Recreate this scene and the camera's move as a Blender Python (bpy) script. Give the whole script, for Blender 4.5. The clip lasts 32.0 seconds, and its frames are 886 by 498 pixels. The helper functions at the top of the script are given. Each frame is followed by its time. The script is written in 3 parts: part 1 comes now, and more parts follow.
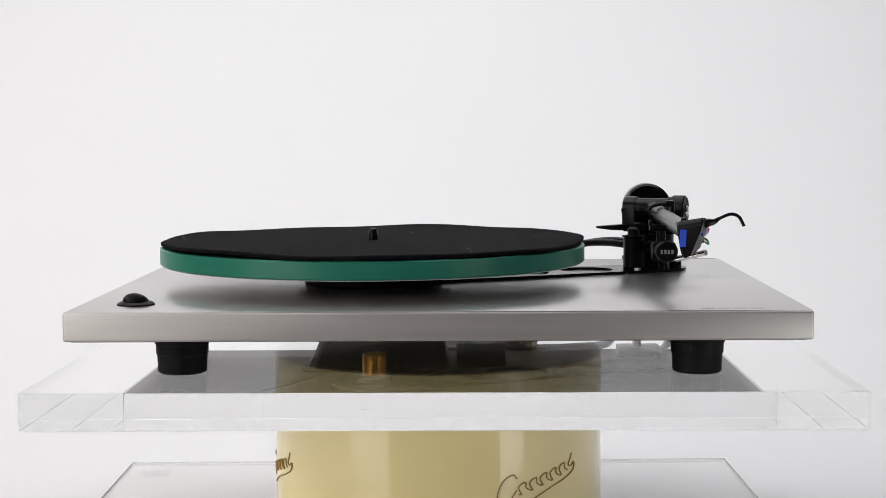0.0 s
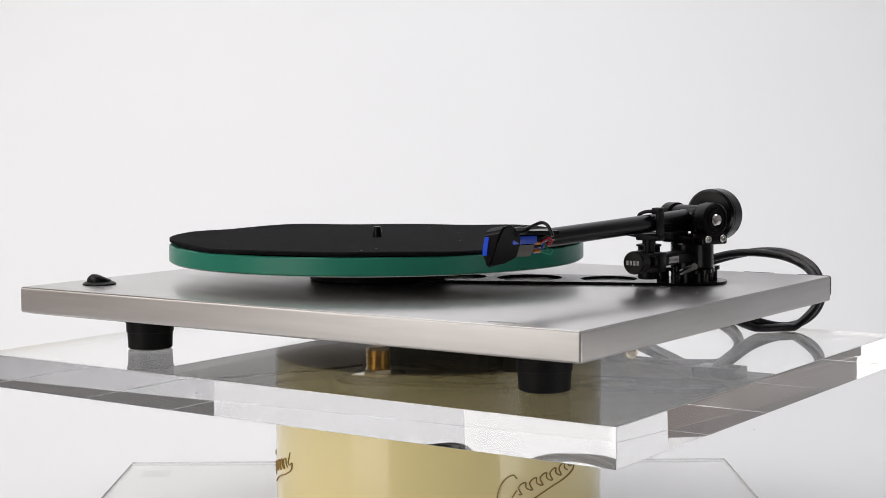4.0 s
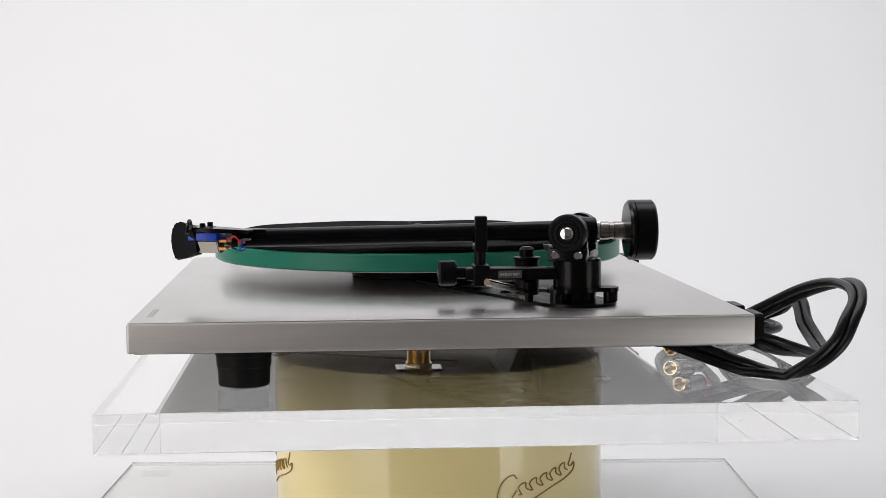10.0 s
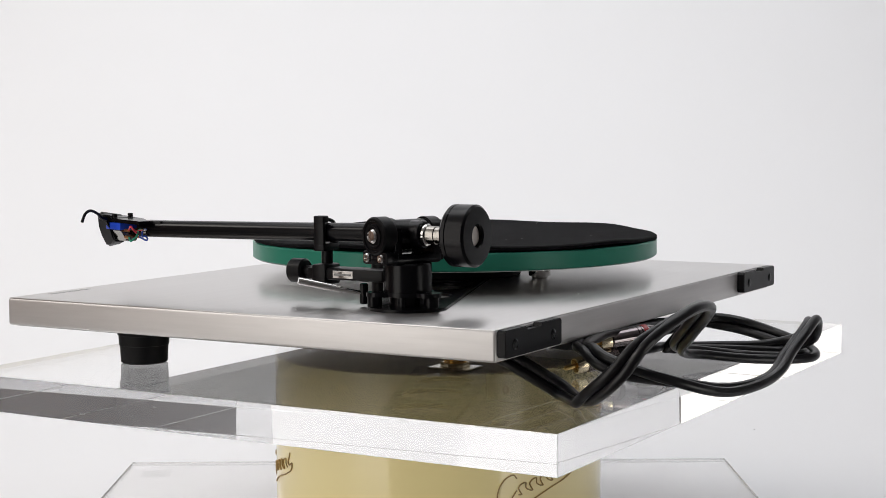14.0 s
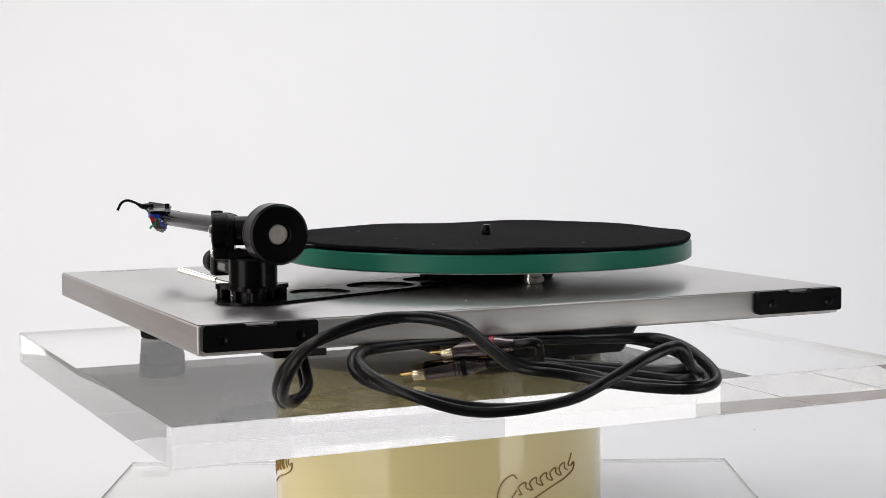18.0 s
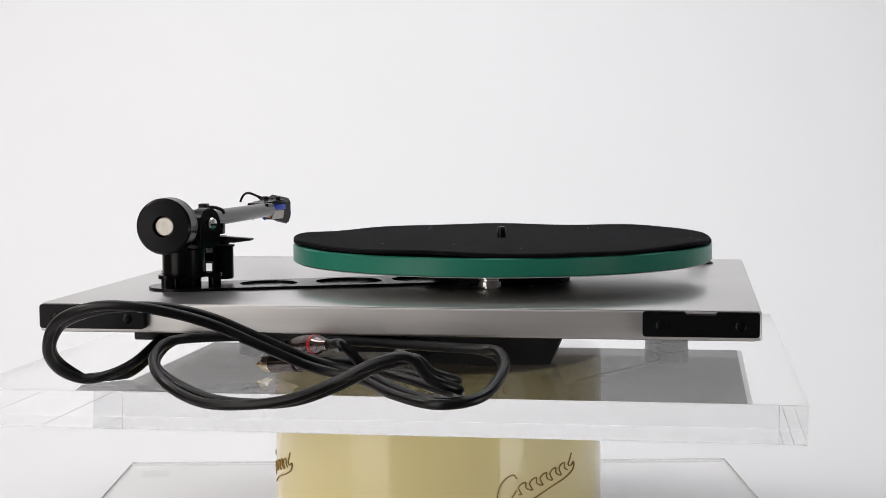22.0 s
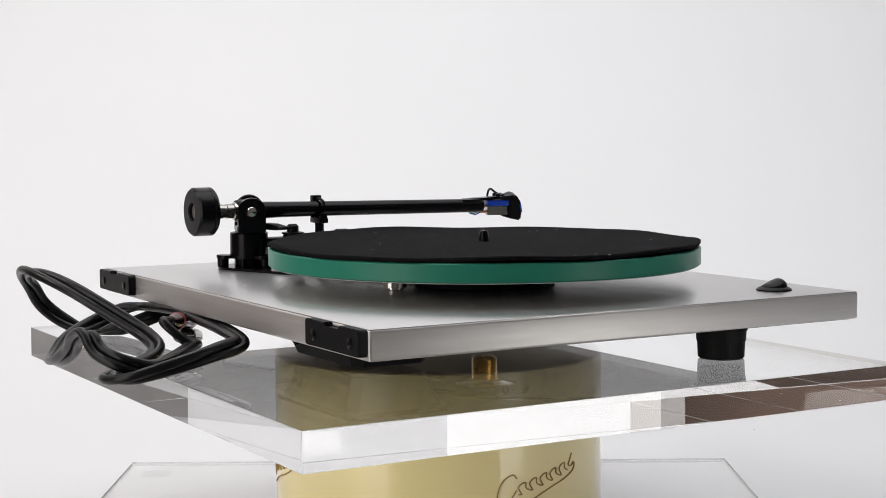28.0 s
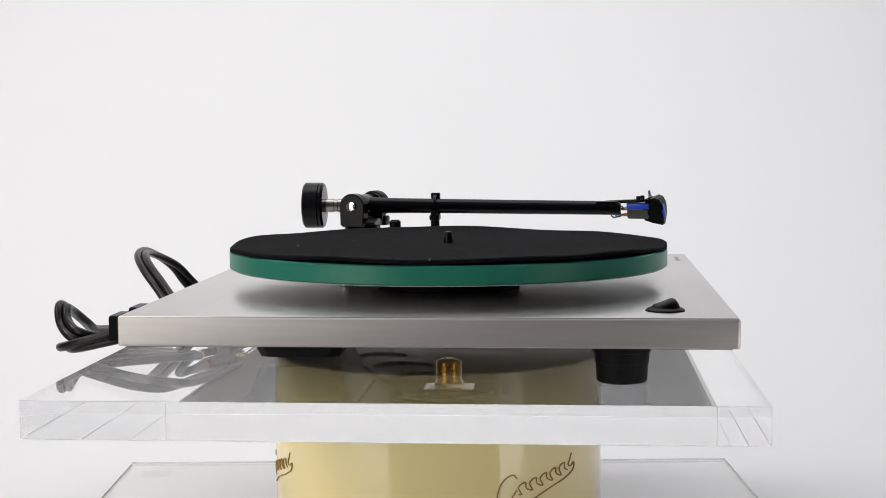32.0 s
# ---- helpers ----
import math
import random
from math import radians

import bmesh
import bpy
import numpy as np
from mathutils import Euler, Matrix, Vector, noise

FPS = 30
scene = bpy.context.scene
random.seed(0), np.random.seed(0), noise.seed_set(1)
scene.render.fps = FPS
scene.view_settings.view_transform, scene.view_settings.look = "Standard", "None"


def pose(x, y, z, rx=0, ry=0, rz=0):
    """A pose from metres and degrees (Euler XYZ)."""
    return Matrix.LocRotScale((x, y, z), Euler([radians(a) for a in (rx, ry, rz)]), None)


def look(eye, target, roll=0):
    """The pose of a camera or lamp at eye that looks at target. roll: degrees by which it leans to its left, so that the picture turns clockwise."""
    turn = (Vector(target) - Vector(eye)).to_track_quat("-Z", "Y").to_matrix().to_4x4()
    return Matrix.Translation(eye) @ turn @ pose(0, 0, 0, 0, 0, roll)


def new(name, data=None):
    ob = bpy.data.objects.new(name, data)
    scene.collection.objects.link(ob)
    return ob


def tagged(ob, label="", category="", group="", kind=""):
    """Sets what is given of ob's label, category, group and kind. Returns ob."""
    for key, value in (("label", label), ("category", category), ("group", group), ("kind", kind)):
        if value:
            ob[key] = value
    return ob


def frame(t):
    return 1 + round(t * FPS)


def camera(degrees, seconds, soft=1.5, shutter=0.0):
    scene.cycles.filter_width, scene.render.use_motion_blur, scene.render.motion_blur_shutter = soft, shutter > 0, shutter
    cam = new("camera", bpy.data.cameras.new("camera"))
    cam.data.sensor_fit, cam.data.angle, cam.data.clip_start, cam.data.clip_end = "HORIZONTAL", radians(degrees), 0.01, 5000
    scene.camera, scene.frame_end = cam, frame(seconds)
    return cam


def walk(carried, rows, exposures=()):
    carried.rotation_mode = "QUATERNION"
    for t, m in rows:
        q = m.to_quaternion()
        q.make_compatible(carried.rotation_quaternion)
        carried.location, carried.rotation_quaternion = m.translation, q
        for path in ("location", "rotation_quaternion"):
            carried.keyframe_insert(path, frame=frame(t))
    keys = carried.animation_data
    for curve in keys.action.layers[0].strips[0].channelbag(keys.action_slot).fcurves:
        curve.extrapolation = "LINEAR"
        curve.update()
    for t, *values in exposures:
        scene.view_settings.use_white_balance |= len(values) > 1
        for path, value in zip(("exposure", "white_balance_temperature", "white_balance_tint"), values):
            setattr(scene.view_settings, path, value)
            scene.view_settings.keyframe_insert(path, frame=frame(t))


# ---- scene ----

# All heights of the rotating set are counted from the plinth's top, which lies PZ above the room's floor;
# the display turns about the world's z axis.
PZ = 0.991
cam = camera(31.191, 32.0, soft=0.8)
EYE = pose(0, -1.13235, PZ + 0.11221, 90 - 4.4888, 0, -0.2063) @ pose(0, 0, 0, 0, 0, -0.3495)
walk(cam, [(0.0, EYE), (32.0, EYE)])

# seconds and degrees of the turning display
TURN = [(0, -1.25), (1, -10.0), (2, -18.6), (3, -26.7), (4.5, -39.2), (6, -51.82), (7, -60.45), (8, -68.9), (9, -77.5),
        (10, -86.2), (11, -94.9), (12, -103.6), (13, -112.05), (14, -120.5), (15.5, -133.4), (17, -146.4), (18, -155.0),
        (19, -163.7), (20, -172.25), (21, -180.65), (22, -189.05), (23, -197.45), (24, -206.0), (25, -214.55),
        (26.5, -227.3), (28, -240.1), (29, -248.7), (30, -257.25), (31, -266.0), (32, -274.9)]

# ------------------------------------------------------------------ light
# light runs many times to and fro inside the thick acrylic
scene.cycles.max_bounces = scene.cycles.transmission_bounces = scene.cycles.glossy_bounces = 24
world = bpy.data.worlds.new("room_air")
scene.world = world
world.use_nodes = True
world.node_tree.nodes["Background"].inputs["Color"].default_value = (0.9, 0.93, 1.0, 1)
world.node_tree.nodes["Background"].inputs["Strength"].default_value = 0.05


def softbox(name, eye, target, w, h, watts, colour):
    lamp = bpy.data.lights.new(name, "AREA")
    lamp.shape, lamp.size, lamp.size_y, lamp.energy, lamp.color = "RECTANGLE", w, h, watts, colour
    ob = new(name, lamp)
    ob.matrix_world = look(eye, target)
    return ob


softbox("softbox_key", (-1.22, -1.13, PZ + 0.36), (0, 0.05, PZ + 0.20), 0.86, 2.6, 15.2, (1.0, 0.962, 0.915))
softbox("softbox_top", (0.05, 0.38, PZ + 1.32), (0.16, 1.04, PZ + 0.48), 1.8, 1.2, 15.2, (0.965, 0.98, 1.0))
# Added wide dim panel, not a known lamp: keeps the right side pale.
softbox("side_fill", (1.70, 0.0, PZ + 0.12), (0.0, 0.0, PZ + 0.02), 2.2, 0.80, 0.25, (0.96, 0.975, 1.0))
softbox("strip_light", (0.47, -0.44, PZ - 0.15), (0, 0, PZ - 0.15), 0.19, 0.28, 0.50, (1.0, 0.98, 0.94))
# Added overhead lamp without a known source: brightens the brown west wall.
softbox("west_wall_fill", (-2.2, 0.0, 2.76), (-2.2, 0.0, 0), 0.6, 1.4, 24, (1.0, 0.95, 0.89))

# ------------------------------------------------------------------ materials


def nodes_of(name):
    m = bpy.data.materials.new(name)
    m.use_nodes = True
    return m, m.node_tree.nodes, m.node_tree.links, m.node_tree.nodes["Principled BSDF"]


def ramp(nodes, links, src, a, b, lo=0.3, hi=0.7):
    r = nodes.new("ShaderNodeValToRGB")
    r.color_ramp.elements[0].position, r.color_ramp.elements[1].position = lo, hi
    r.color_ramp.elements[0].color, r.color_ramp.elements[1].color = (*a, 1), (*b, 1)
    links.new(src, r.inputs["Fac"])
    return r.outputs["Color"]


def texture(nodes, links, kind, scale, stretch=(1, 1, 1), detail=4.0):
    co = nodes.new("ShaderNodeTexCoord")
    mp = nodes.new("ShaderNodeMapping")
    mp.inputs["Scale"].default_value = stretch
    links.new(co.outputs["Object"], mp.inputs["Vector"])
    t = nodes.new("ShaderNodeTex" + kind)
    t.inputs["Scale"].default_value = scale
    if kind == "Noise":
        t.inputs["Detail"].default_value = detail
    links.new(mp.outputs["Vector"], t.inputs["Vector"])
    return t


def surface(name, colour, rough=0.5, metal=0.0, vary=0.12, scale=40.0, bump=0.0, bump_scale=300.0, stretch=(1, 1, 1),
            rough_vary=0.08, coat=0.0, coat_rough=0.03, spec=0.5, sheen=0.0):
    """A plain coloured surface with large and fine variation of colour, gloss and relief."""
    m, n, l, p = nodes_of(name)
    t = texture(n, l, "Noise", scale, stretch)
    a = tuple(c * (1 - vary) for c in colour)
    b = tuple(min(1.0, c * (1 + vary)) for c in colour)
    l.new(ramp(n, l, t.outputs["Fac"], a, b), p.inputs["Base Color"])
    t2 = texture(n, l, "Noise", scale * 4.3, stretch)
    mr = n.new("ShaderNodeMapRange")
    mr.inputs["To Min"].default_value, mr.inputs["To Max"].default_value = max(0.0, rough - rough_vary), min(1.0, rough + rough_vary)
    l.new(t2.outputs["Fac"], mr.inputs["Value"])
    l.new(mr.outputs["Result"], p.inputs["Roughness"])
    p.inputs["Metallic"].default_value = metal
    p.inputs["Specular IOR Level"].default_value = spec
    p.inputs["Coat Weight"].default_value = coat
    p.inputs["Coat Roughness"].default_value = coat_rough
    p.inputs["Sheen Weight"].default_value = sheen
    if bump:
        t3 = texture(n, l, "Noise", bump_scale, stretch)
        bn = n.new("ShaderNodeBump")
        bn.inputs["Strength"].default_value, bn.inputs["Distance"].default_value = bump, 0.0006
        l.new(t3.outputs["Fac"], bn.inputs["Height"])
        l.new(bn.outputs["Normal"], p.inputs["Normal"])
    return m


def clear(name, tint, rough=0.0, ior=1.49):
    m, n, l, p = nodes_of(name)
    p.inputs["Base Color"].default_value = (*tint, 1)
    p.inputs["Transmission Weight"].default_value = 1.0
    p.inputs["IOR"].default_value = ior
    p.inputs["Roughness"].default_value = rough
    return m


PAPER = surface("white_paper", (0.80, 0.80, 0.815), 0.85, vary=0.012, scale=1.5, bump=0.05, bump_scale=90)
WALL = surface("grey_wall_paint", (0.42, 0.41, 0.42), 0.8, vary=0.05, scale=2, bump=0.1, bump_scale=60)
BROWN = surface("brown_wall_paint", (0.33, 0.225, 0.175), 0.6, vary=0.35, scale=2.0, stretch=(1, 1, 0.3))
FLOOR = surface("grey_floor", (0.24, 0.22, 0.21), 0.5, vary=0.25, scale=5)
TABLE = surface("table_wood", (0.35, 0.24, 0.15), 0.5, vary=0.2, scale=8, stretch=(1, 8, 1))
ACRYLIC = clear("clear_acrylic", (1.0, 1.0, 1.0))
ACRYLIC.node_tree.nodes["Principled BSDF"].inputs["Coat Weight"].default_value = 1.0
ACRYLIC.node_tree.nodes["Principled BSDF"].inputs["Coat Roughness"].default_value = 0.0
BASE_ACRYLIC = clear("clear_base_acrylic", (0.78, 0.772, 0.768), 0.03)
GOLD = surface("gold_card", (1.0, 0.845, 0.41), 0.36, metal=0.0, vary=0.02, scale=9, rough_vary=0.0, coat=0.8, coat_rough=0.07)
LID_DIM = surface("dimmed_lid", (0.38, 0.30, 0.17), 0.7, vary=0.1, scale=12)
FROSTED = surface("frosted_acrylic_edge", (0.80, 0.80, 0.80), 0.5, vary=0.03)
FROSTED.node_tree.nodes["Principled BSDF"].inputs["Transmission Weight"].default_value = 0.7
INK = surface("brown_ink", (0.36, 0.23, 0.07), 0.45, vary=0.1)
STEEL = surface("brushed_steel", (0.59, 0.575, 0.57), 0.29, metal=0.95, vary=0.02, scale=30,
                stretch=(0.15, 6, 6), rough_vary=0.008)


def brush(m, amount):
    """Brushed along the thing's own y: gloss spreads across the strokes."""
    n, l = m.node_tree.nodes, m.node_tree.links
    v = n.new("ShaderNodeVectorTransform")
    v.vector_type, v.convert_from, v.convert_to = "VECTOR", "OBJECT", "WORLD"
    v.inputs[0].default_value = (1, 0, 0)
    l.new(v.outputs[0], n["Principled BSDF"].inputs["Tangent"])
    n["Principled BSDF"].inputs["Anisotropic"].default_value = amount


brush(STEEL, 0.4)
STEEL_EDGE = surface("brushed_steel_edge", (0.63, 0.615, 0.61), 0.50, metal=0.9, vary=0.05, scale=40, bump=0.05, bump_scale=200,
                     stretch=(0.3, 0.3, 5))
PRINT = surface("grey_print", (0.36, 0.35, 0.35), 0.31, metal=0.8, vary=0.1)
PLATTER_UNDER = surface("grey_platter_underside", (0.80, 0.84, 0.82), 0.08, vary=0.05, scale=20, rough_vary=0.02)
UNDER = surface("dark_underside", (0.11, 0.10, 0.088), 0.8, vary=0.12, scale=20, spec=0.15)
BLACK = surface("black_plastic", (0.0035, 0.0035, 0.0045), 0.36, vary=0.2, scale=30, spec=0.16, rough_vary=0.03)
SATIN = surface("black_satin_metal", (0.0028, 0.0028, 0.004), 0.22, vary=0.2, scale=30, spec=0.18, rough_vary=0.02)
RUBBER = surface("black_rubber", (0.0045, 0.0045, 0.0052), 0.6, vary=0.2, scale=80, bump=0.1, spec=0.2)
GREEN = surface("green_glass_edge", (0.024, 0.215, 0.146), 0.34, vary=0.05, scale=25, spec=0.28)
CHROME = surface("chrome", (0.80, 0.79, 0.77), 0.06, metal=1.0, vary=0.03, rough_vary=0.04)
DARK_CHROME = surface("dark_chrome", (0.21, 0.185, 0.19), 0.12, metal=1.0, vary=0.03, rough_vary=0.03)
TURNED = surface("turned_steel", (0.66, 0.62, 0.57), 0.42, metal=1.0, vary=0.1, scale=200)
BRASS = surface("brass", (0.76, 0.53, 0.21), 0.25, metal=1.0, vary=0.1, scale=120)
PALE_BRASS = surface("pale_brass", (0.80, 0.70, 0.50), 0.22, metal=1.0, vary=0.08, scale=120)
CABLE = surface("black_cable_sheath", (0.005, 0.005, 0.0062), 0.30, vary=0.2, scale=40, bump=0.03, spec=0.3, rough_vary=0.04)
BLUE = surface("blue_plastic", (0.01, 0.07, 0.62), 0.35, vary=0.1)
CARTRIDGE_METAL = surface("dark_polished_metal", (0.34, 0.325, 0.30), 0.18, metal=1.0, vary=0.06)
WHITE_INK = surface("white_print", (0.75, 0.75, 0.75), 0.6, vary=0.05)
LABEL = surface("glossy_label", (0.30, 0.29, 0.28), 0.12, metal=0.8, vary=0.1)
WORN_INK = surface("worn_white_print", (0.30, 0.30, 0.30), 0.6, vary=0.5, scale=600)
GREY_TAPE = surface("grey_tape", (0.60, 0.60, 0.605), 0.7, vary=0.08)
WIRE = {c: surface(c + "_wire", v, 0.4) for c, v in
        (("red", (0.55, 0.02, 0.04)), ("green", (0.01, 0.28, 0.17)), ("blue", (0.02, 0.08, 0.5)), ("white", (0.7, 0.7, 0.68)))}
SCUFF = surface("grey_scuff", (0.42, 0.41, 0.41), 0.8, vary=0.2, scale=300)
COPPER = surface("copper_clip", (0.55, 0.25, 0.10), 0.3, metal=1.0)
RED_BAND = surface("red_band", (0.35, 0.015, 0.02), 0.3)


def felt():
    m, n, l, p = nodes_of("black_felt")
    t = texture(n, l, "Noise", 120.0, detail=8)
    base = ramp(n, l, t.outputs["Fac"], (0.0022, 0.0022, 0.0028), (0.0072, 0.0072, 0.0085))
    v = texture(n, l, "Voronoi", 95.0, (1, 2.6, 1))
    mix = n.new("ShaderNodeMix")
    mix.data_type = "RGBA"
    v2 = texture(n, l, "Noise", 30.0)
    # pale lint: the rare smallest cell centres
    less = n.new("ShaderNodeMath")
    less.operation = "LESS_THAN"
    less.inputs[1].default_value = 0.12
    l.new(v.outputs["Distance"], less.inputs[0])
    more = n.new("ShaderNodeMath")
    more.operation = "GREATER_THAN"
    more.inputs[1].default_value = 0.63
    l.new(v2.outputs["Fac"], more.inputs[0])
    both = n.new("ShaderNodeMath")
    both.operation = "MULTIPLY"
    l.new(less.outputs[0], both.inputs[0])
    l.new(more.outputs[0], both.inputs[1])
    l.new(both.outputs[0], mix.inputs["Factor"])
    l.new(base, mix.inputs["A"])
    mix.inputs["B"].default_value = (0.32, 0.31, 0.30, 1)
    l.new(mix.outputs["Result"], p.inputs["Base Color"])
    p.inputs["Roughness"].default_value = 1.0
    p.inputs["Specular IOR Level"].default_value = 0.1
    bn = n.new("ShaderNodeBump")
    bn.inputs["Strength"].default_value, bn.inputs["Distance"].default_value = 0.6, 0.0008
    t3 = texture(n, l, "Noise", 420.0)
    l.new(t3.outputs["Fac"], bn.inputs["Height"])
    l.new(bn.outputs["Normal"], p.inputs["Normal"])
    return m


FELT = felt()

# ------------------------------------------------------------------ mesh tools


def part(name, bm, material, parent=None, label="", smooth=30):
    """Links a bmesh as one mesh object, under a thing or a part."""
    bmesh.ops.recalc_face_normals(bm, faces=bm.faces)
    me = bpy.data.meshes.new(name)
    bm.to_mesh(me)
    bm.free()
    me.materials.append(material)
    for f in me.polygons:
        f.use_smooth = True
    me.set_sharp_from_angle(angle=radians(smooth))
    ob = new(name, me)
    if parent:
        ob.parent = parent
    if label:
        tagged(ob, label)
    return ob


def thing(name, label, category, at=(0, 0, 0), kind="", group=""):
    ob = new(name)
    ob.empty_display_size = 0.05
    ob.location = at
    return tagged(ob, label, category, group, kind)


def box(x0, x1, y0, y1, z0, z1, bevel=0.0, seg=2, bm=None):
    own = bm is None
    bm = bm or bmesh.new()
    r = bmesh.ops.create_cube(bm, size=1.0, matrix=Matrix.LocRotScale(((x0 + x1) / 2, (y0 + y1) / 2, (z0 + z1) / 2), None,
                                                                       (x1 - x0, y1 - y0, z1 - z0)))
    if bevel:
        es = {e for v in r["verts"] for e in v.link_edges}
        bmesh.ops.bevel(bm, geom=list(es), offset=bevel, segments=seg, profile=0.5, affect="EDGES")
    return bm


def lathe(profile, at=(0, 0, 0), seg=48, turn=None, bm=None):
    """A solid of revolution about z; profile: (radius, height) from bottom to top."""
    bm = bm or bmesh.new()
    m = Matrix.Translation(at) @ (turn or Matrix())
    rings = []
    for r, z in profile:
        rings.append([bm.verts.new(m @ Vector((r * math.cos(2 * math.pi * k / seg), r * math.sin(2 * math.pi * k / seg), z))) for k in range(seg)])
    for a, b in zip(rings, rings[1:]):
        for k in range(seg):
            bm.faces.new((a[k], a[(k + 1) % seg], b[(k + 1) % seg], b[k]))
    bm.faces.new(list(reversed(rings[0])))
    bm.faces.new(rings[-1])
    return bm


SIDEWAYS = Matrix(((0, 0, 1, 0), (1, 0, 0, 0), (0, 1, 0, 0), (0, 0, 0, 1)))
ALONG_X = Matrix.Rotation(radians(90), 4, "Y")
ALONG_Y = Matrix.Rotation(radians(-90), 4, "X")


def rod(r, h, c=0.0006, z0=0.0):
    """Profile of a cylinder with softened rims."""
    return [(r - c, z0), (r, z0 + c), (r, z0 + h - c), (r - c, z0 + h)]


def smooth_path(pts, step=8):
    out = []
    p = [Vector(q) for q in pts]
    p = [2 * p[0] - p[1]] + p + [2 * p[-1] - p[-2]]
    for i in range(1, len(p) - 2):
        for k in range(step):
            t = k / step
            a, b, c, d = p[i - 1:i + 3]
            out.append(0.5 * (2 * b + (c - a) * t + (2 * a - 5 * b + 4 * c - d) * t * t + (3 * b - a - 3 * c + d) * t ** 3))
    out.append(p[-2])
    return out


def frames_along(path, up=(0, 0, 1)):
    """For each point of a path two directions across it, carried along without twist."""
    out = []
    n = None
    for i, q in enumerate(path):
        d = (path[min(i + 1, len(path) - 1)] - path[max(i - 1, 0)]).normalized()
        n = (n if n else Vector(up))
        n = (n - d * n.dot(d)).normalized()
        out.append((n.copy(), d.cross(n)))
    return out


def tube(path, r, seg=12, bm=None, fr=None, taper=None):
    bm = bm or bmesh.new()
    fr = fr or frames_along(path)
    rings = []
    for i, (q, (a, b)) in enumerate(zip(path, fr)):
        rr = taper(i / (len(path) - 1)) if taper else r
        rings.append([bm.verts.new(q + rr * (math.cos(2 * math.pi * k / seg) * a + math.sin(2 * math.pi * k / seg) * b)) for k in range(seg)])
    for a, b in zip(rings, rings[1:]):
        for k in range(seg):
            bm.faces.new((a[k], a[(k + 1) % seg], b[(k + 1) % seg], b[k]))
    bm.faces.new(list(reversed(rings[0])))
    bm.faces.new(rings[-1])
    return bm


def prism(outline, z0, z1, bm=None, m=None):
    """An upright prism over an outline in the plane."""
    bm = bm or bmesh.new()
    m = m or Matrix()
    lo = [bm.verts.new(m @ Vector((x, y, z0))) for x, y in outline]
    hi = [bm.verts.new(m @ Vector((x, y, z1))) for x, y in outline]
    n = len(outline)
    for k in range(n):
        bm.faces.new((lo[k], lo[(k + 1) % n], hi[(k + 1) % n], hi[k]))
    bm.faces.new(list(reversed(lo)))
    bm.faces.new(hi)
    return bm


# ------------------------------------------------------------------ room


def room():
    tagged(part("floor", box(-3.2, 2.8, -3.4, 2.4, -0.12, 0.0), FLOOR), "plain grey room floor", "floor", kind="structure")
    tagged(part("ceiling", box(-3.3, 2.9, -3.5, 2.5, 2.8, 2.9), PAPER), "plain white ceiling", "ceiling", kind="structure")
    tagged(part("wall_west", box(-3.3, -3.2, -3.4, 2.4, 0, 2.8), BROWN), "plain brown side wall", "wall", kind="structure")
    tagged(part("wall_east", box(2.8, 2.9, -3.4, 2.4, 0, 2.8), WALL), "plain grey side wall", "wall", kind="structure")
    tagged(part("wall_north", box(-3.3, -2.1, 2.4, 2.5, 0, 2.8), BROWN), "plain brown wall of the side bay", "wall", kind="structure")
    tagged(part("partition_wall", box(-2.1, 2.8, 1.12, 1.22, 0, 2.8), PAPER), "plain white wall behind the paper backdrop", "wall", kind="structure")
    tagged(part("wall_south", box(-3.3, 2.9, -3.5, -3.4, 0, 2.8), WALL), "plain grey wall", "wall", kind="structure")


def backdrop():
    """A sheet of white paper that lies on the table and sweeps up behind it."""
    top = PZ - 0.191
    prof = [(-0.29, top), (0.30, top)]
    for k in range(1, 13):
        a = radians(90 * k / 12)
        prof.append((0.30 + 0.75 * math.sin(a), top + 0.75 * (1 - math.cos(a))))
    prof.append((1.05, PZ + 1.45))
    bm = bmesh.new()
    cols = 13
    x0, x1 = -0.69, 1.60
    rows = [[bm.verts.new((x0 + (x1 - x0) * c / (cols - 1), y, z)) for c in range(cols)] for y, z in prof]
    for a, b in zip(rows, rows[1:]):
        for c in range(cols - 1):
            bm.faces.new((a[c], a[c + 1], b[c + 1], b[c]))
    back = [[bm.verts.new((v.co.x, v.co.y + (0.002 if i > 1 else 0), v.co.z - 0.002)) for v in r] for i, r in enumerate(rows)]
    for a, b in zip(back, back[1:]):
        for c in range(cols - 1):
            bm.faces.new((a[c], b[c], b[c + 1], a[c + 1]))
    for i in range(len(rows) - 1):
        bm.faces.new((rows[i][0], rows[i + 1][0], back[i + 1][0], back[i][0]))
        bm.faces.new((rows[i][-1], back[i][-1], back[i + 1][-1], rows[i + 1][-1]))
    for c in range(cols - 1):
        bm.faces.new((rows[0][c], back[0][c], back[0][c + 1], rows[0][c + 1]))
        bm.faces.new((rows[-1][c], rows[-1][c + 1], back[-1][c + 1], back[-1][c]))
    tagged(part("backdrop", bm, PAPER, smooth=60), "seamless white paper backdrop sweeping up", "backdrop", kind="structure")


def table():
    t = thing("display_table", "wooden table under the white paper sheet", "table")
    z = PZ - 0.1935
    part("tabletop", box(-0.68, 1.58, -0.285, 0.30, z - 0.03, z, 0.003), TABLE, t)
    for x in (-0.62, 1.50):
        for y in (-0.24, 0.24):
            part("leg", box(x - 0.03, x + 0.03, y - 0.03, y + 0.03, 0, z - 0.03, 0.003), TABLE, t)


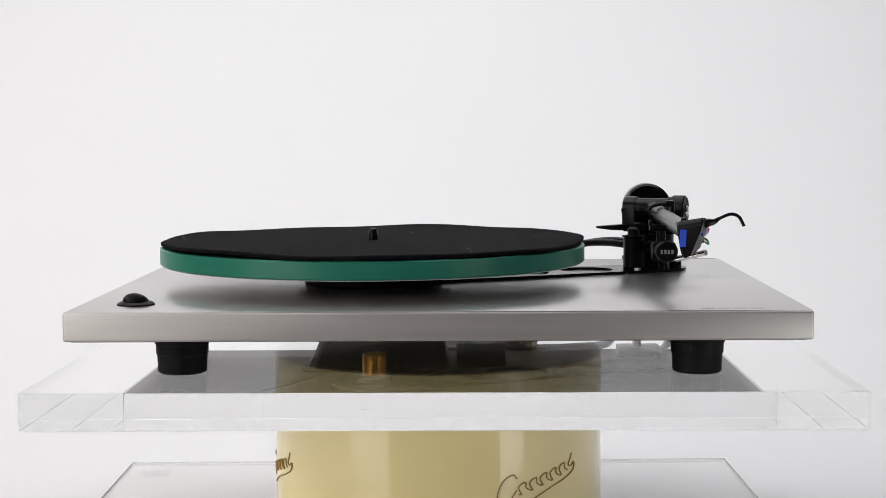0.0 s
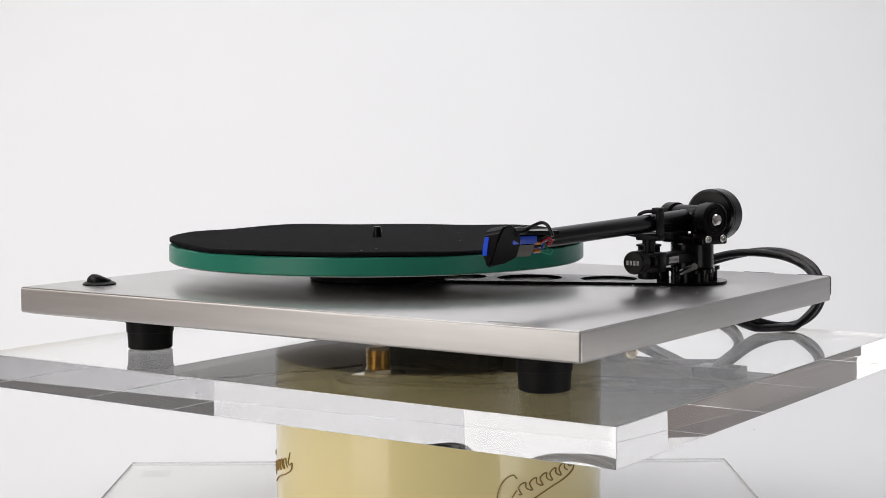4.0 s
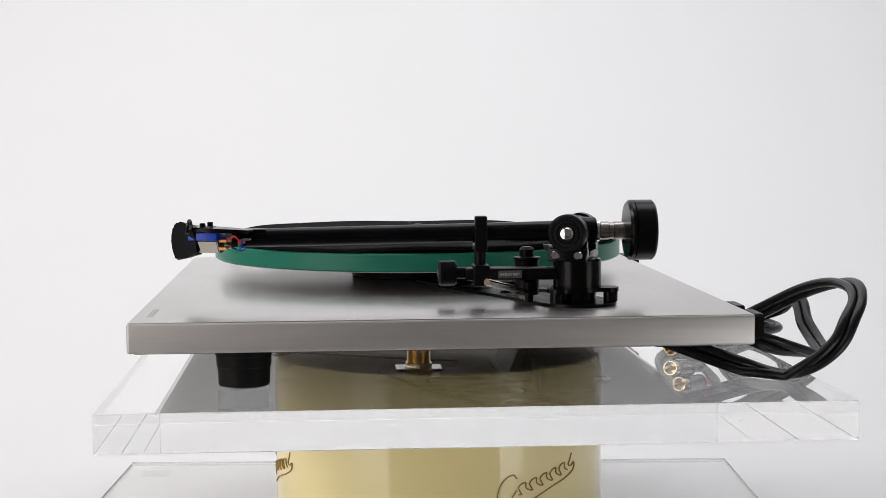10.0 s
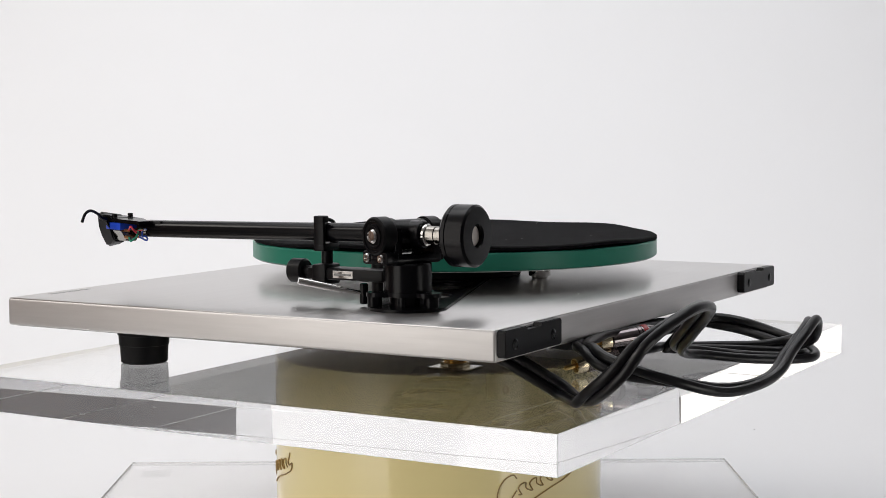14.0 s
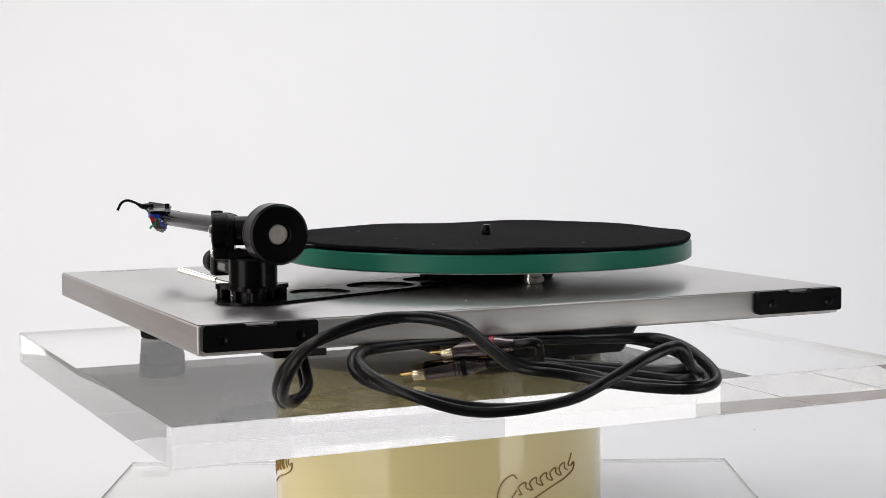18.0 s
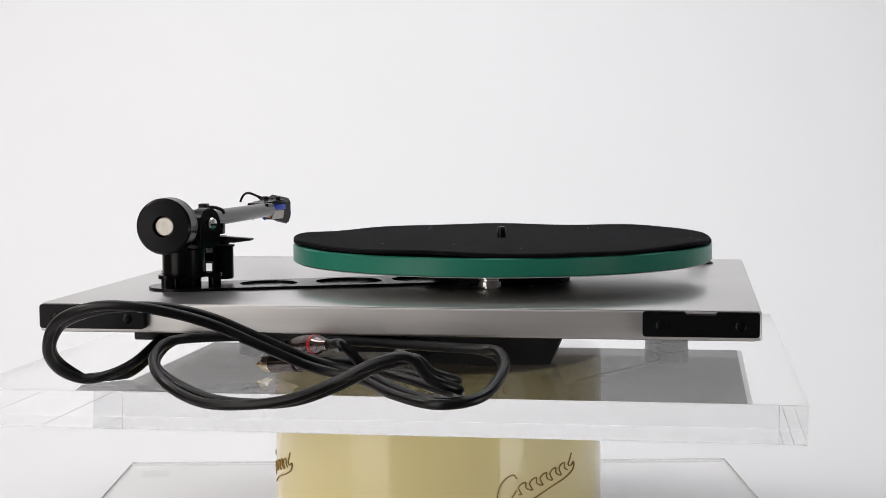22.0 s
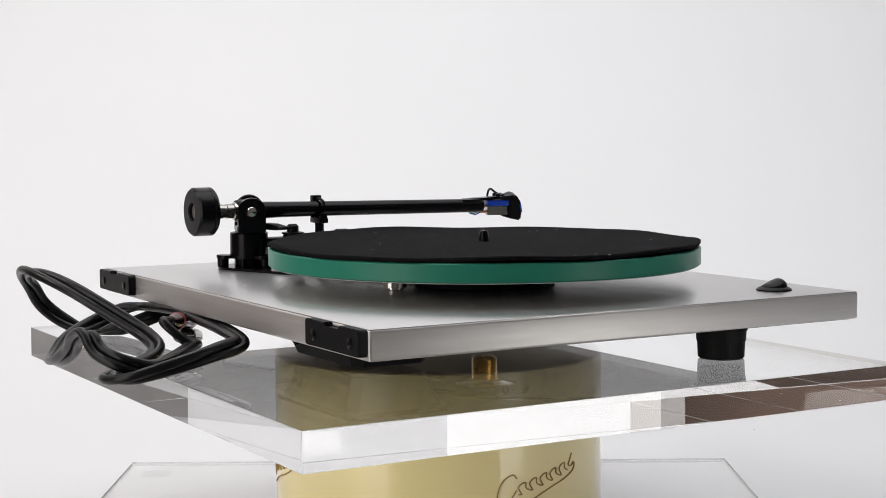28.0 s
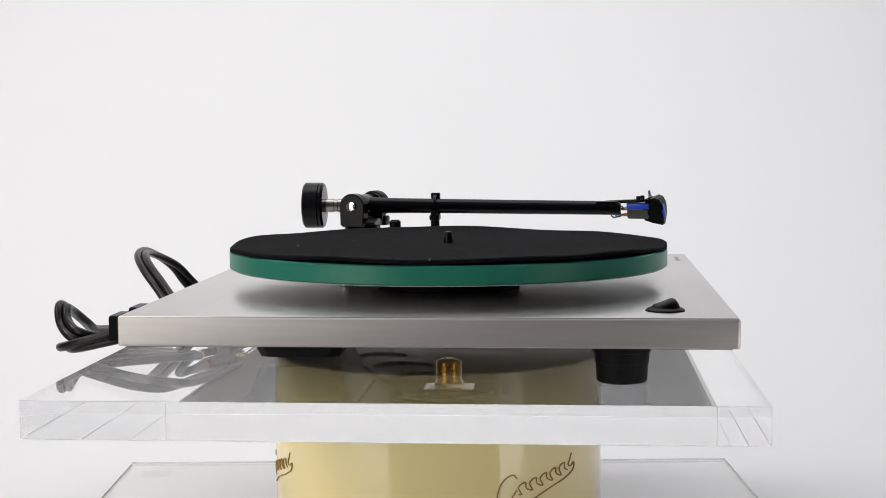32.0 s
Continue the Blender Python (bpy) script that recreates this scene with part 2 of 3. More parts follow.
def base_plate():
    t = thing("acrylic_base_plate", "clear acrylic plate lying under the gold drum", "acrylic plate", (0, 0, PZ))
    p = part("plate", box(-0.267, 0.250, -0.28, 0.2316, -0.1904, -0.179, 0.0012, 1), BASE_ACRYLIC, t)
    p.visible_shadow = False
    part("tape_patch", box(-0.2513, -0.2273, 0.182, 0.206, -0.1909, -0.1905), GREY_TAPE, t, "small grey square sticker")


def drum():
    t = thing("display_drum", "gold cylindrical display stand with brown scrollwork", "display stand", (0, 0, PZ))
    r = 0.1165
    part("drum_wall", lathe([(r - 0.001, -0.179), (r, -0.178), (r, -0.0692), (r - 0.0006, -0.0692)], seg=128), GOLD, t)

    # Made-up lid; its darker brown dims the drum's top seen through the slab.
    part("lid", lathe([(r - 0.0012, -0.0690), (r - 0.0012, -0.0683)], seg=96), LID_DIM, t, "added lid, brown to dim the drum's top")

    def on_wall(u, z, out=0.0004):
        return Vector(((r + out) * math.sin(u), -(r + out) * math.cos(u), z))

    def scroll(u0, z0):
        """A brown rising flourish with a swash under it: plain strokes, no letters."""
        def stroke(qs, step=6):
            pts = [on_wall(u0 + q / r, z0 + h) for q, h in qs]
            part("flourish", tube(smooth_path(pts, step), 0.00046, 6), INK, t, "brown printed flourish")

        big = [(0.0150, 0.0085), (0.0125, 0.0110), (0.0070, 0.0090), (0.0025, 0.0035), (0.0010, -0.0035), (0.0045, -0.0075), (0.0105, -0.0050), (0.0150, 0.0005)]
        stroke(big)
        wave = []
        for k in range(41):
            v = k / 40
            w = 2 * math.pi * 5 * v
            wave.append((0.0155 + 0.0430 * v + 0.0016 * math.sin(2 * w) + 0.0010 * math.cos(w), 0.0005 + 0.0108 * v + 0.0034 * math.cos(w + 2.6)))
        stroke(wave, 3)
        tail = [(0.0640, 0.0192), (0.0620, 0.0150), (0.0605, 0.0118), (0.0630, 0.0105), (0.0668, 0.0125), (0.0655, 0.0075), (0.0560, 0.0030),
                (0.0440, -0.0005), (0.0320, -0.0050), (0.0240, -0.0085)]
        stroke(tail)

    ring = [on_wall(0.387 + 0.0017 * math.cos(k * math.pi / 6) / r, -0.0800 + 0.0024 * math.sin(k * math.pi / 6), 0.0003) for k in range(13)]
    part("eyelet", tube(ring, 0.0006, 6), INK, t, "small dark eyelet")
    scroll(0.325, -0.1285)
    scroll(-1.61, -0.1310)


def slab():
    t = thing("acrylic_slab", "thick clear acrylic slab with polished edges on the gold drum", "acrylic slab", (0, 0, PZ))
    s = part("slab", box(-0.2445, 0.258, -0.2072, 0.2222, -0.068, -0.0452, 0.00020, 1), ACRYLIC, t, smooth=10)
    s.visible_shadow = False
    # the narrow chamfers are sawn and left matt
    s.data.materials.append(FROSTED)
    for f in s.data.polygons:
        if max(abs(c) for c in f.normal) < 0.95:
            f.material_index = 1
    # faint scuffs on the polished edges
    rng = random.Random(7)
    for k in range(22):
        ln, ht = rng.uniform(0.0015, 0.0075), rng.uniform(0.00008, 0.00022)
        z = rng.uniform(-0.0655, -0.0475)
        side = k % 4
        if side < 2:
            c = rng.uniform(-0.22, 0.23)
            y = -0.2072 if side == 0 else 0.2222
            bm = box(c, c + ln, y - 0.00006, y + 0.00006, z, z + ht)
        else:
            c = rng.uniform(-0.19, 0.20)
            x = -0.2445 if side == 2 else 0.258
            bm = box(x - 0.00006, x + 0.00006, c, c + ln, z, z + ht)
        part("scuff", bm, SCUFF, t, "faint grey scuff")
    return t


def crumb():
    rng = random.Random(3)
    bm = bmesh.new()
    bmesh.ops.create_icosphere(bm, subdivisions=2, radius=0.0008)
    for v in bm.verts:
        v.co *= rng.uniform(0.75, 1.2)
        v.co.z *= 0.7
    ob = part("crumb", bm, SCUFF)
    ob.location = (0.3066, 0.3886, PZ - 0.1851)
    tagged(ob, "tiny grey crumb lying on the white paper", "crumb")


# ------------------------------------------------------------------ record player


def plate_outline(ca, ra, cb, rb, n=24):
    """Outline of a bar with two round ends."""
    a, b = Vector(ca), Vector(cb)
    d = (b - a)
    ang = math.atan2(d.y, d.x)
    off = math.acos((ra - rb) / d.length)
    out = []
    for k in range(n + 1):
        w = ang + off + (2 * math.pi - 2 * off) * k / n
        out.append((a.x + ra * math.cos(w), a.y + ra * math.sin(w)))
    for k in range(n + 1):
        w = ang - off + 2 * off * k / n
        out.append((b.x + rb * math.cos(w), b.y + rb * math.sin(w)))
    return out


def holed_plate(outline, holes, z0, z1, n=32):
    """A flat plate with round holes right through it."""
    bm = bmesh.new()
    loops = [outline] + [[(c[0] + r * math.cos(2 * math.pi * k / n), c[1] + r * math.sin(2 * math.pi * k / n)) for k in range(n)] for c, r in holes]
    for z in (z0, z1):
        edges = []
        for lp in loops:
            vs = [bm.verts.new((x, y, z)) for x, y in lp]
            edges += [bm.edges.new((vs[k], vs[(k + 1) % len(vs)])) for k in range(len(vs))]
        bmesh.ops.triangle_fill(bm, use_beauty=True, use_dissolve=False, edges=edges)
    bm.verts.ensure_lookup_table()
    total = sum(len(lp) for lp in loops)
    start = 0
    for lp in loops:
        m = len(lp)
        for k in range(m):
            a, b = start + k, start + (k + 1) % m
            bm.faces.new((bm.verts[a], bm.verts[b], bm.verts[total + b], bm.verts[total + a]))
        start += m
    return bm


HUB = (-0.045, -0.0115)
ARM = (0.1635, 0.0755)
X0, X1, Y0, Y1 = -0.2210, 0.2280, -0.1920, 0.1702
PLINTH_TOP, PLINTH_BOTTOM = 0.0012, -0.0168


def plinth(t):
    b = part("plinth", box(X0, X1, Y0, Y1, PLINTH_BOTTOM, PLINTH_TOP - 0.0004, 0.0016, 3), STEEL_EDGE, t, "brushed silver-grey plinth board")
    part("top_sheet", box(X0 + 0.0007, X1 - 0.0007, Y0 + 0.0007, Y1 - 0.0007, PLINTH_TOP - 0.0010, PLINTH_TOP, 0.0006, 2), STEEL, b, "satin steel-grey top sheet")
    part("underside_panel", box(X0 + 0.004, X1 - 0.004, Y0 + 0.004, Y1 - 0.004, PLINTH_BOTTOM - 0.0006, PLINTH_BOTTOM - 0.0001), UNDER, t, "dark grey underside panel")


def plinth_print(t):
    """A faint worn print near the front corner, as plain bars."""
    for k in range(4):
        x = 0.1625 + 0.0098 * k
        part("faint_print", box(x, x + 0.0080, -0.1835, -0.1800, PLINTH_TOP, PLINTH_TOP + 0.00012), PRINT, t)


def dust(t):
    """A few pale specks on the plinth's top."""
    for x, y, r in ((0.1390, 0.0350, 0.0007), (0.1960, 0.0155, 0.0006), (0.0413, 0.1311, 0.0006)):
        part("dust_speck", lathe([(r, 0), (r * 0.9, r * 0.5), (r * 0.4, r * 0.9)], (x, y, PLINTH_TOP), 10), WHITE_INK, t, "white dust speck")


def feet(t):
    prof = [(0.0142, -0.0450), (0.0155, -0.0440), (0.0160, -0.0330), (0.0166, -0.0328), (0.0168, -0.0262), (0.0175, -0.0260), (0.0175, -0.0170)]
    for x, y in ((0.1674, -0.1293), (-0.1610, -0.1266)):
        part("foot", lathe(prof, (x, y, 0)), RUBBER, t, "tiered black rubber foot")


def hinge_bracket(t, x0, x1):
    y = Y1
    mid, w, c = (x0 + x1) / 2, 0.0085, 0.0012
    out = [(x0 + c, -0.0150), (x1 - c, -0.0150), (x1, -0.0138), (x1, -0.0010), (x1 - c, 0.0002), (mid + w + 0.001, 0.0002), (mid + w, -0.0022),
           (mid - w, -0.0022), (mid - w - 0.001, 0.0002), (x0 + c, 0.0002), (x0, -0.0010), (x0, -0.0138)]
    bm = prism(out, -0.0055, 0.0002, m=Matrix.Translation((0, y, 0.0008)) @ Matrix.Rotation(radians(90), 4, "X"))
    bmesh.ops.bevel(bm, geom=bm.edges[:], offset=0.0004, segments=2, affect="EDGES")
    b = part("hinge_bracket", bm, BLACK, t, "black plastic lid hinge bracket")
    for x in (x0 + 0.011, x1 - 0.011):
        part("screw", lathe([(0.0032, 0), (0.0032, 0.0004), (0.0022, 0.0009), (0.0008, 0.0009)], (x, y + 0.0053, -0.0075), 20, ALONG_Y), SATIN, b)


def power_switch(t):
    x, y = -0.185, -0.1513
    s = part("power_switch", lathe([(0.0118, 0), (0.0116, 0.0009), (0.0100, 0.0020), (0.0075, 0.0024)], (x, y, PLINTH_TOP)), BLACK, t, "black rocker power switch")
    bm = bmesh.new()
    high = [(-0.0088, 0.0006), (-0.0078, 0.0032), (-0.0062, 0.0054), (-0.0042, 0.0064), (-0.0020, 0.0058), (0.0010, 0.0044), (0.0040, 0.0033), (0.0068, 0.0024), (0.0088, 0.0006)]
    rings = []
    for v, h in high:
        w = 0.0082 * math.sqrt(max(0.05, 1 - (v / 0.0094) ** 2))
        rings.append([bm.verts.new((x + w * math.cos(math.pi * k / 12), y + v, PLINTH_TOP + 0.0014 + h * math.sin(math.pi * k / 12) ** 0.7)) for k in range(13)])
    for a, b in zip(rings, rings[1:]):
        for k in range(12):
            bm.faces.new((a[k], a[k + 1], b[k + 1], b[k]))
    bm.faces.new(rings[0])
    bm.faces.new(rings[-1])
    part("rocker", bm, BLACK, s, smooth=50)


def along(f):
    return (ARM[0] + (HUB[0] - ARM[0]) * f, ARM[1] + (HUB[1] - ARM[1]) * f)


def braces(t):
    out = plate_outline(ARM, 0.0242, HUB, 0.031)
    holes = [(along(0.256), 0.0200), (along(0.506), 0.0232), (along(0.735), 0.0205)]
    part("top_brace", holed_plate(out, holes, PLINTH_TOP + 0.0001, 0.0032), SATIN, t, "black brace plate with round holes")
    part("bottom_brace", holed_plate(out, holes, PLINTH_BOTTOM - 0.0035, PLINTH_BOTTOM - 0.0008), RUBBER, t, "black brace plate under the plinth")


def drive(t):
    hx, hy = HUB
    part("subplatter", lathe([(0.0485, 0.0013), (0.0490, 0.0020), (0.0490, 0.0112), (0.0550, 0.0120), (0.0550, 0.0155), (0.0540, 0.0159)], (hx, hy, 0), 72), RUBBER, t, "black plastic subplatter")
    part("platter_underside", lathe([(0.1470, 0.0158), (0.1478, 0.0163)], (hx, hy, 0), 120), PLATTER_UNDER, t, "grey underside of the platter")
    pl = part("platter", lathe([(0.1478, 0.0164), (0.1490, 0.0172), (0.1490, 0.0277), (0.1478, 0.0285)], (hx, hy, 0), 160), GREEN, t, "green glass platter")
    part("spindle", lathe([(0.0034, 0.0280), (0.0034, 0.0345), (0.0028, 0.0378), (0.0022, 0.0388)], (hx, hy, 0), 24), SATIN, t, "short black centre spindle")
    part("pulley", lathe([(0.0054, 0.0012), (0.0060, 0.0020), (0.0060, 0.0030), (0.0080, 0.0032), (0.0080, 0.0064), (0.0069, 0.0070), (0.0069, 0.0080), (0.0080, 0.0086), (0.0080, 0.0124), (0.0074, 0.0130)],
                         (-0.0450, 0.0592, 0), 40), CHROME, t, "polished metal drive pulley")
    # bearing under the plinth
    prof = []
    z = -0.0415
    prof.append((0.0050, z))
    prof.append((0.0084, z + 0.0015))
    while z < -0.0245:
        z += 0.0009
        prof += [(0.0088, z + 0.0014), (0.0083, z + 0.0018)]
    prof.append((0.0076, -0.0200))
    b = part("bearing_housing", lathe(prof, (hx, hy, 0), 32), BRASS, t, "threaded brass bearing housing")
    part("hex_nut", lathe([(0.0106, -0.0256), (0.0112, -0.0252), (0.0112, -0.0227), (0.0108, -0.0223)], (hx, hy, 0), 6), PALE_BRASS, b, smooth=20)
    part("fixing_plate", box(hx - 0.0125, hx + 0.0125, hy - 0.0170, hy + 0.0170, -0.0222, -0.0204, 0.0004, 1), CARTRIDGE_METAL, b, "flat steel fixing plate")
    # motor housing
    bm = bmesh.new()
    vs = []
    for z, ins in ((PLINTH_BOTTOM, 0.0), (-0.0195, 0.0), (-0.0205, 0.004), (-0.0420, 0.013)):
        xa, xb, ya, yb = -0.103 + ins, 0.008 - 0.4 * ins, 0.046 + ins, 0.125 - ins
        c = 0.006
        vs.append([bm.verts.new(q + (z,)) for q in ((xa + c, ya), (xb - c, ya), (xb, ya + c), (xb, yb - c), (xb - c, yb), (xa + c, yb), (xa, yb - c), (xa, ya + c))])
    for a, b2 in zip(vs, vs[1:]):
        for k in range(8):
            bm.faces.new((a[k], a[(k + 1) % 8], b2[(k + 1) % 8], b2[k]))
    bm.faces.new(vs[0])
    bm.faces.new(vs[-1])
    h = part("motor_housing", bm, RUBBER, t, "black plastic motor housing under the plinth")
    part("foot_pad", lathe([(0.0130, -0.0451), (0.0140, -0.0446), (0.0140, -0.0419)], (-0.046, 0.088, 0), 32), RUBBER, h, "flat black rubber foot pad")
    part("power_socket", lathe([(0.0058, 0), (0.0058, 0.0008), (0.0050, 0.0014), (0.0030, 0.0014), (0.0028, 0.0004)], (-0.0115, 0.1168, -0.0300), 24, ALONG_Y), SATIN, h, "round black power socket")
    for x in (-0.080, -0.048):
        part("fixing_screw", lathe([(0.0016, 0), (0.0016, 0.0006), (0.0008, 0.0009)], (x, 0.1158, -0.029), 12, ALONG_Y), CHROME, h)
    wire = smooth_path([(-0.0860, 0.0220, -0.0200), (-0.1020, -0.0150, -0.0196), (-0.1300, -0.0640, -0.0192), (-0.1580, -0.1130, -0.0190), (-0.1800, -0.1460, -0.0178)], 6)
    part("switch_wire", tube(wire, 0.0009, 8), BLACK, t, "thin black wire to the switch")
    part("terminal_block", box(0.0125, 0.0500, 0.066, 0.106, -0.0365, PLINTH_BOTTOM, 0.0015), RUBBER, t, "black plastic terminal block under the plinth")
    part("cable_clamp", box(0.141, 0.175, 0.122, 0.146, -0.0250, PLINTH_BOTTOM, 0.0012), BLACK, t, "black cable clamp under the plinth")


OFFSET = radians(-20.3)


def tonearm(t):
    bx, by = ARM
    ax, ay = 0.1618, 0.0720
    # fixed base: collar, ribs, flange
    base = part("arm_base", lathe([(0.0115, 0.0030), (0.0115, 0.0096), (0.0148, 0.0100), (0.0148, 0.0285), (0.0140, 0.0296), (0.0120, 0.0298)], (bx, by, 0), 56), SATIN, t, "black tonearm base")
    outline = []
    for k in range(96):
        w = 2 * math.pi * k / 96
        bulge = max(math.cos(w - radians(a)) for a in (75, 195, 315))
        rr = 0.0160 + 0.0095 * max(0.0, (bulge - 0.90) / 0.10) ** 0.6
        outline.append((bx + rr * math.cos(w), by + rr * math.sin(w)))
    part("flange", holed_plate(outline, [], 0.0096, 0.0122), SATIN, base)
    for a in (75, 195, 315):
        px, py = bx + 0.0205 * math.cos(radians(a)), by + 0.0205 * math.sin(radians(a))
        part("pillar", lathe(rod(0.0044, 0.0068, 0.0005, 0.0030), (px, py, 0), 20), SATIN, base)
    for a in (15, 135, 255):
        px, py = bx + 0.0125 * math.cos(radians(a)), by + 0.0125 * math.sin(radians(a))
        part("rib", lathe(rod(0.0022, 0.0068, 0.0005, 0.0030), (px, py, 0), 12), SATIN, base)
    # yoke and dial, turned by the arm's offset angle
    skew = Matrix.Translation((0.1637, 0.0738, 0)) @ Matrix.Rotation(OFFSET, 4, "Z")

    def turned(bm):
        bm.transform(skew)
        return bm

    yoke = part("yoke", turned(box(-0.0195, 0.0170, -0.0108, 0.0115, 0.0292, 0.0350, 0.0018)), SATIN, t, "black tonearm bearing yoke")
    for xx, hw in ((-0.0180, 0.0048), (0.0130, 0.0030)):
        out = [(-0.0105, 0.0305), (0.0105, 0.0305), (0.0108, 0.0470)] + [(0.0108 * math.cos(radians(a)), 0.0470 + 0.0098 * math.sin(radians(a))) for a in range(15, 180, 15)] + [(-0.0108, 0.0470)]
        bm = prism(out, -hw, hw, m=Matrix.Translation((xx, 0, 0)) @ SIDEWAYS)
        bmesh.ops.bevel(bm, geom=bm.edges[:], offset=0.0008, segments=2, affect="EDGES")
        part("cheek", turned(bm), SATIN, yoke)
    part("clamp_block", turned(box(0.0135, 0.0232, -0.0118, 0.0118, 0.0292, 0.0372, 0.0012)), SATIN, yoke)
    dial = part("tracking_dial", turned(lathe([(0.0112, 0), (0.0116, 0.0008), (0.0116, 0.0090), (0.0106, 0.0100), (0.0092, 0.0100), (0.0089, 0.0093), (0.0074, 0.0093), (0.0071, 0.0102), (0.0060, 0.0102), (0.0054, 0.0093)],
                                              (0.0140, 0, 0.0462), 48, ALONG_X)), BLACK, t, "ribbed black tracking force dial")
    part("bearing_screw", turned(lathe([(0.0043, 0), (0.0043, 0.0016), (0.0034, 0.0028), (0.0012, 0.0034)], (0.0230, 0, 0.0462), 24, ALONG_X)), CHROME, dial, "chrome bearing screw")
    part("bearing_screw", turned(lathe([(0.0012, -0.0034), (0.0034, -0.0028), (0.0042, -0.0016), (0.0042, 0.0004)], (-0.0226, 0, 0.0462), 24, ALONG_X)), CHROME, yoke, "chrome bearing screw")
    for dy in (-0.0069, 0.0069):
        part("base_screw", turned(lathe([(0.0028, 0), (0.0028, 0.0008), (0.0022, 0.0018), (0.0012, 0.0018), (0.0010, 0.0008)], (0.0230, dy, 0.0332), 20, ALONG_X)), CHROME, yoke, "chrome socket screw")
    # the arm itself, from the stub behind the bearing to the headshell
    tip = Vector((0.1603, -0.1270, 0.0440))
    line = smooth_path([(ax, ay + 0.012, 0.0464), (ax, ay, 0.0463), (ax, ay - 0.028, 0.0462), (0.1612, -0.03, 0.0453), tip, tip + Vector((0, -0.0038, -0.0001))], 10)
    arm = part("arm_tube", tube(line, 0.006, 28, taper=lambda v: 0.0054 + 0.0010 * (1 - v) + 0.0022 * max(0.0, 1 - v / 0.55) ** 2), SATIN, t, "tapered black tonearm tube")
    part("bearing_block", lathe([(0.0080, -0.0155), (0.0092, -0.0140), (0.0092, 0.0120), (0.0085, 0.0135)], (0, 0, 0), 28, Matrix.Translation((0.1637, 0.0738, 0.0463)) @ Matrix.Rotation(OFFSET, 4, "Z") @ ALONG_X), SATIN, arm)
    part("stub_collar", lathe([(0.0086, 0), (0.0086, 0.0125), (0.0080, 0.0135)], (ax, ay + 0.0015, 0.0463), 28, ALONG_Y), SATIN, arm)
    part("stub_ring", lathe(rod(0.0068, 0.0028, 0.0006), (ax, ay + 0.0148, 0.0463), 28, ALONG_Y), CHROME, arm)
    part("stub_shaft", lathe([(0.0056, 0), (0.0056, 0.006), (0.0051, 0.0064), (0.0051, 0.0090), (0.0056, 0.0094), (0.0056, 0.030)], (ax, ay + 0.0170, 0.0463), 28, ALONG_Y), CARTRIDGE_METAL, arm, "polished steel stub shaft")
    part("counterweight", lathe([(0.0075, 0.0), (0.0170, 0.0003), (0.0180, 0.0013), (0.0186, 0.0020), (0.0186, 0.0040), (0.0181, 0.0044), (0.0186, 0.0048), (0.0186, 0.0156), (0.0172, 0.0170), (0.0072, 0.0172), (0.0067, 0.0165), (0.0066, 0.0112), (0.0062, 0.0110)],
                                (ax, 0.1060, 0.0466), 72, ALONG_Y), SATIN, arm, "round black counterweight")
    part("shaft_end", lathe([(0.0062, 0), (0.0062, 0.0034), (0.0058, 0.0038)], (ax, 0.1168, 0.0466), 28, ALONG_Y), TURNED, arm, "bright steel shaft end")
    headshell(arm, tip)
    rest(t)
    lift(t)


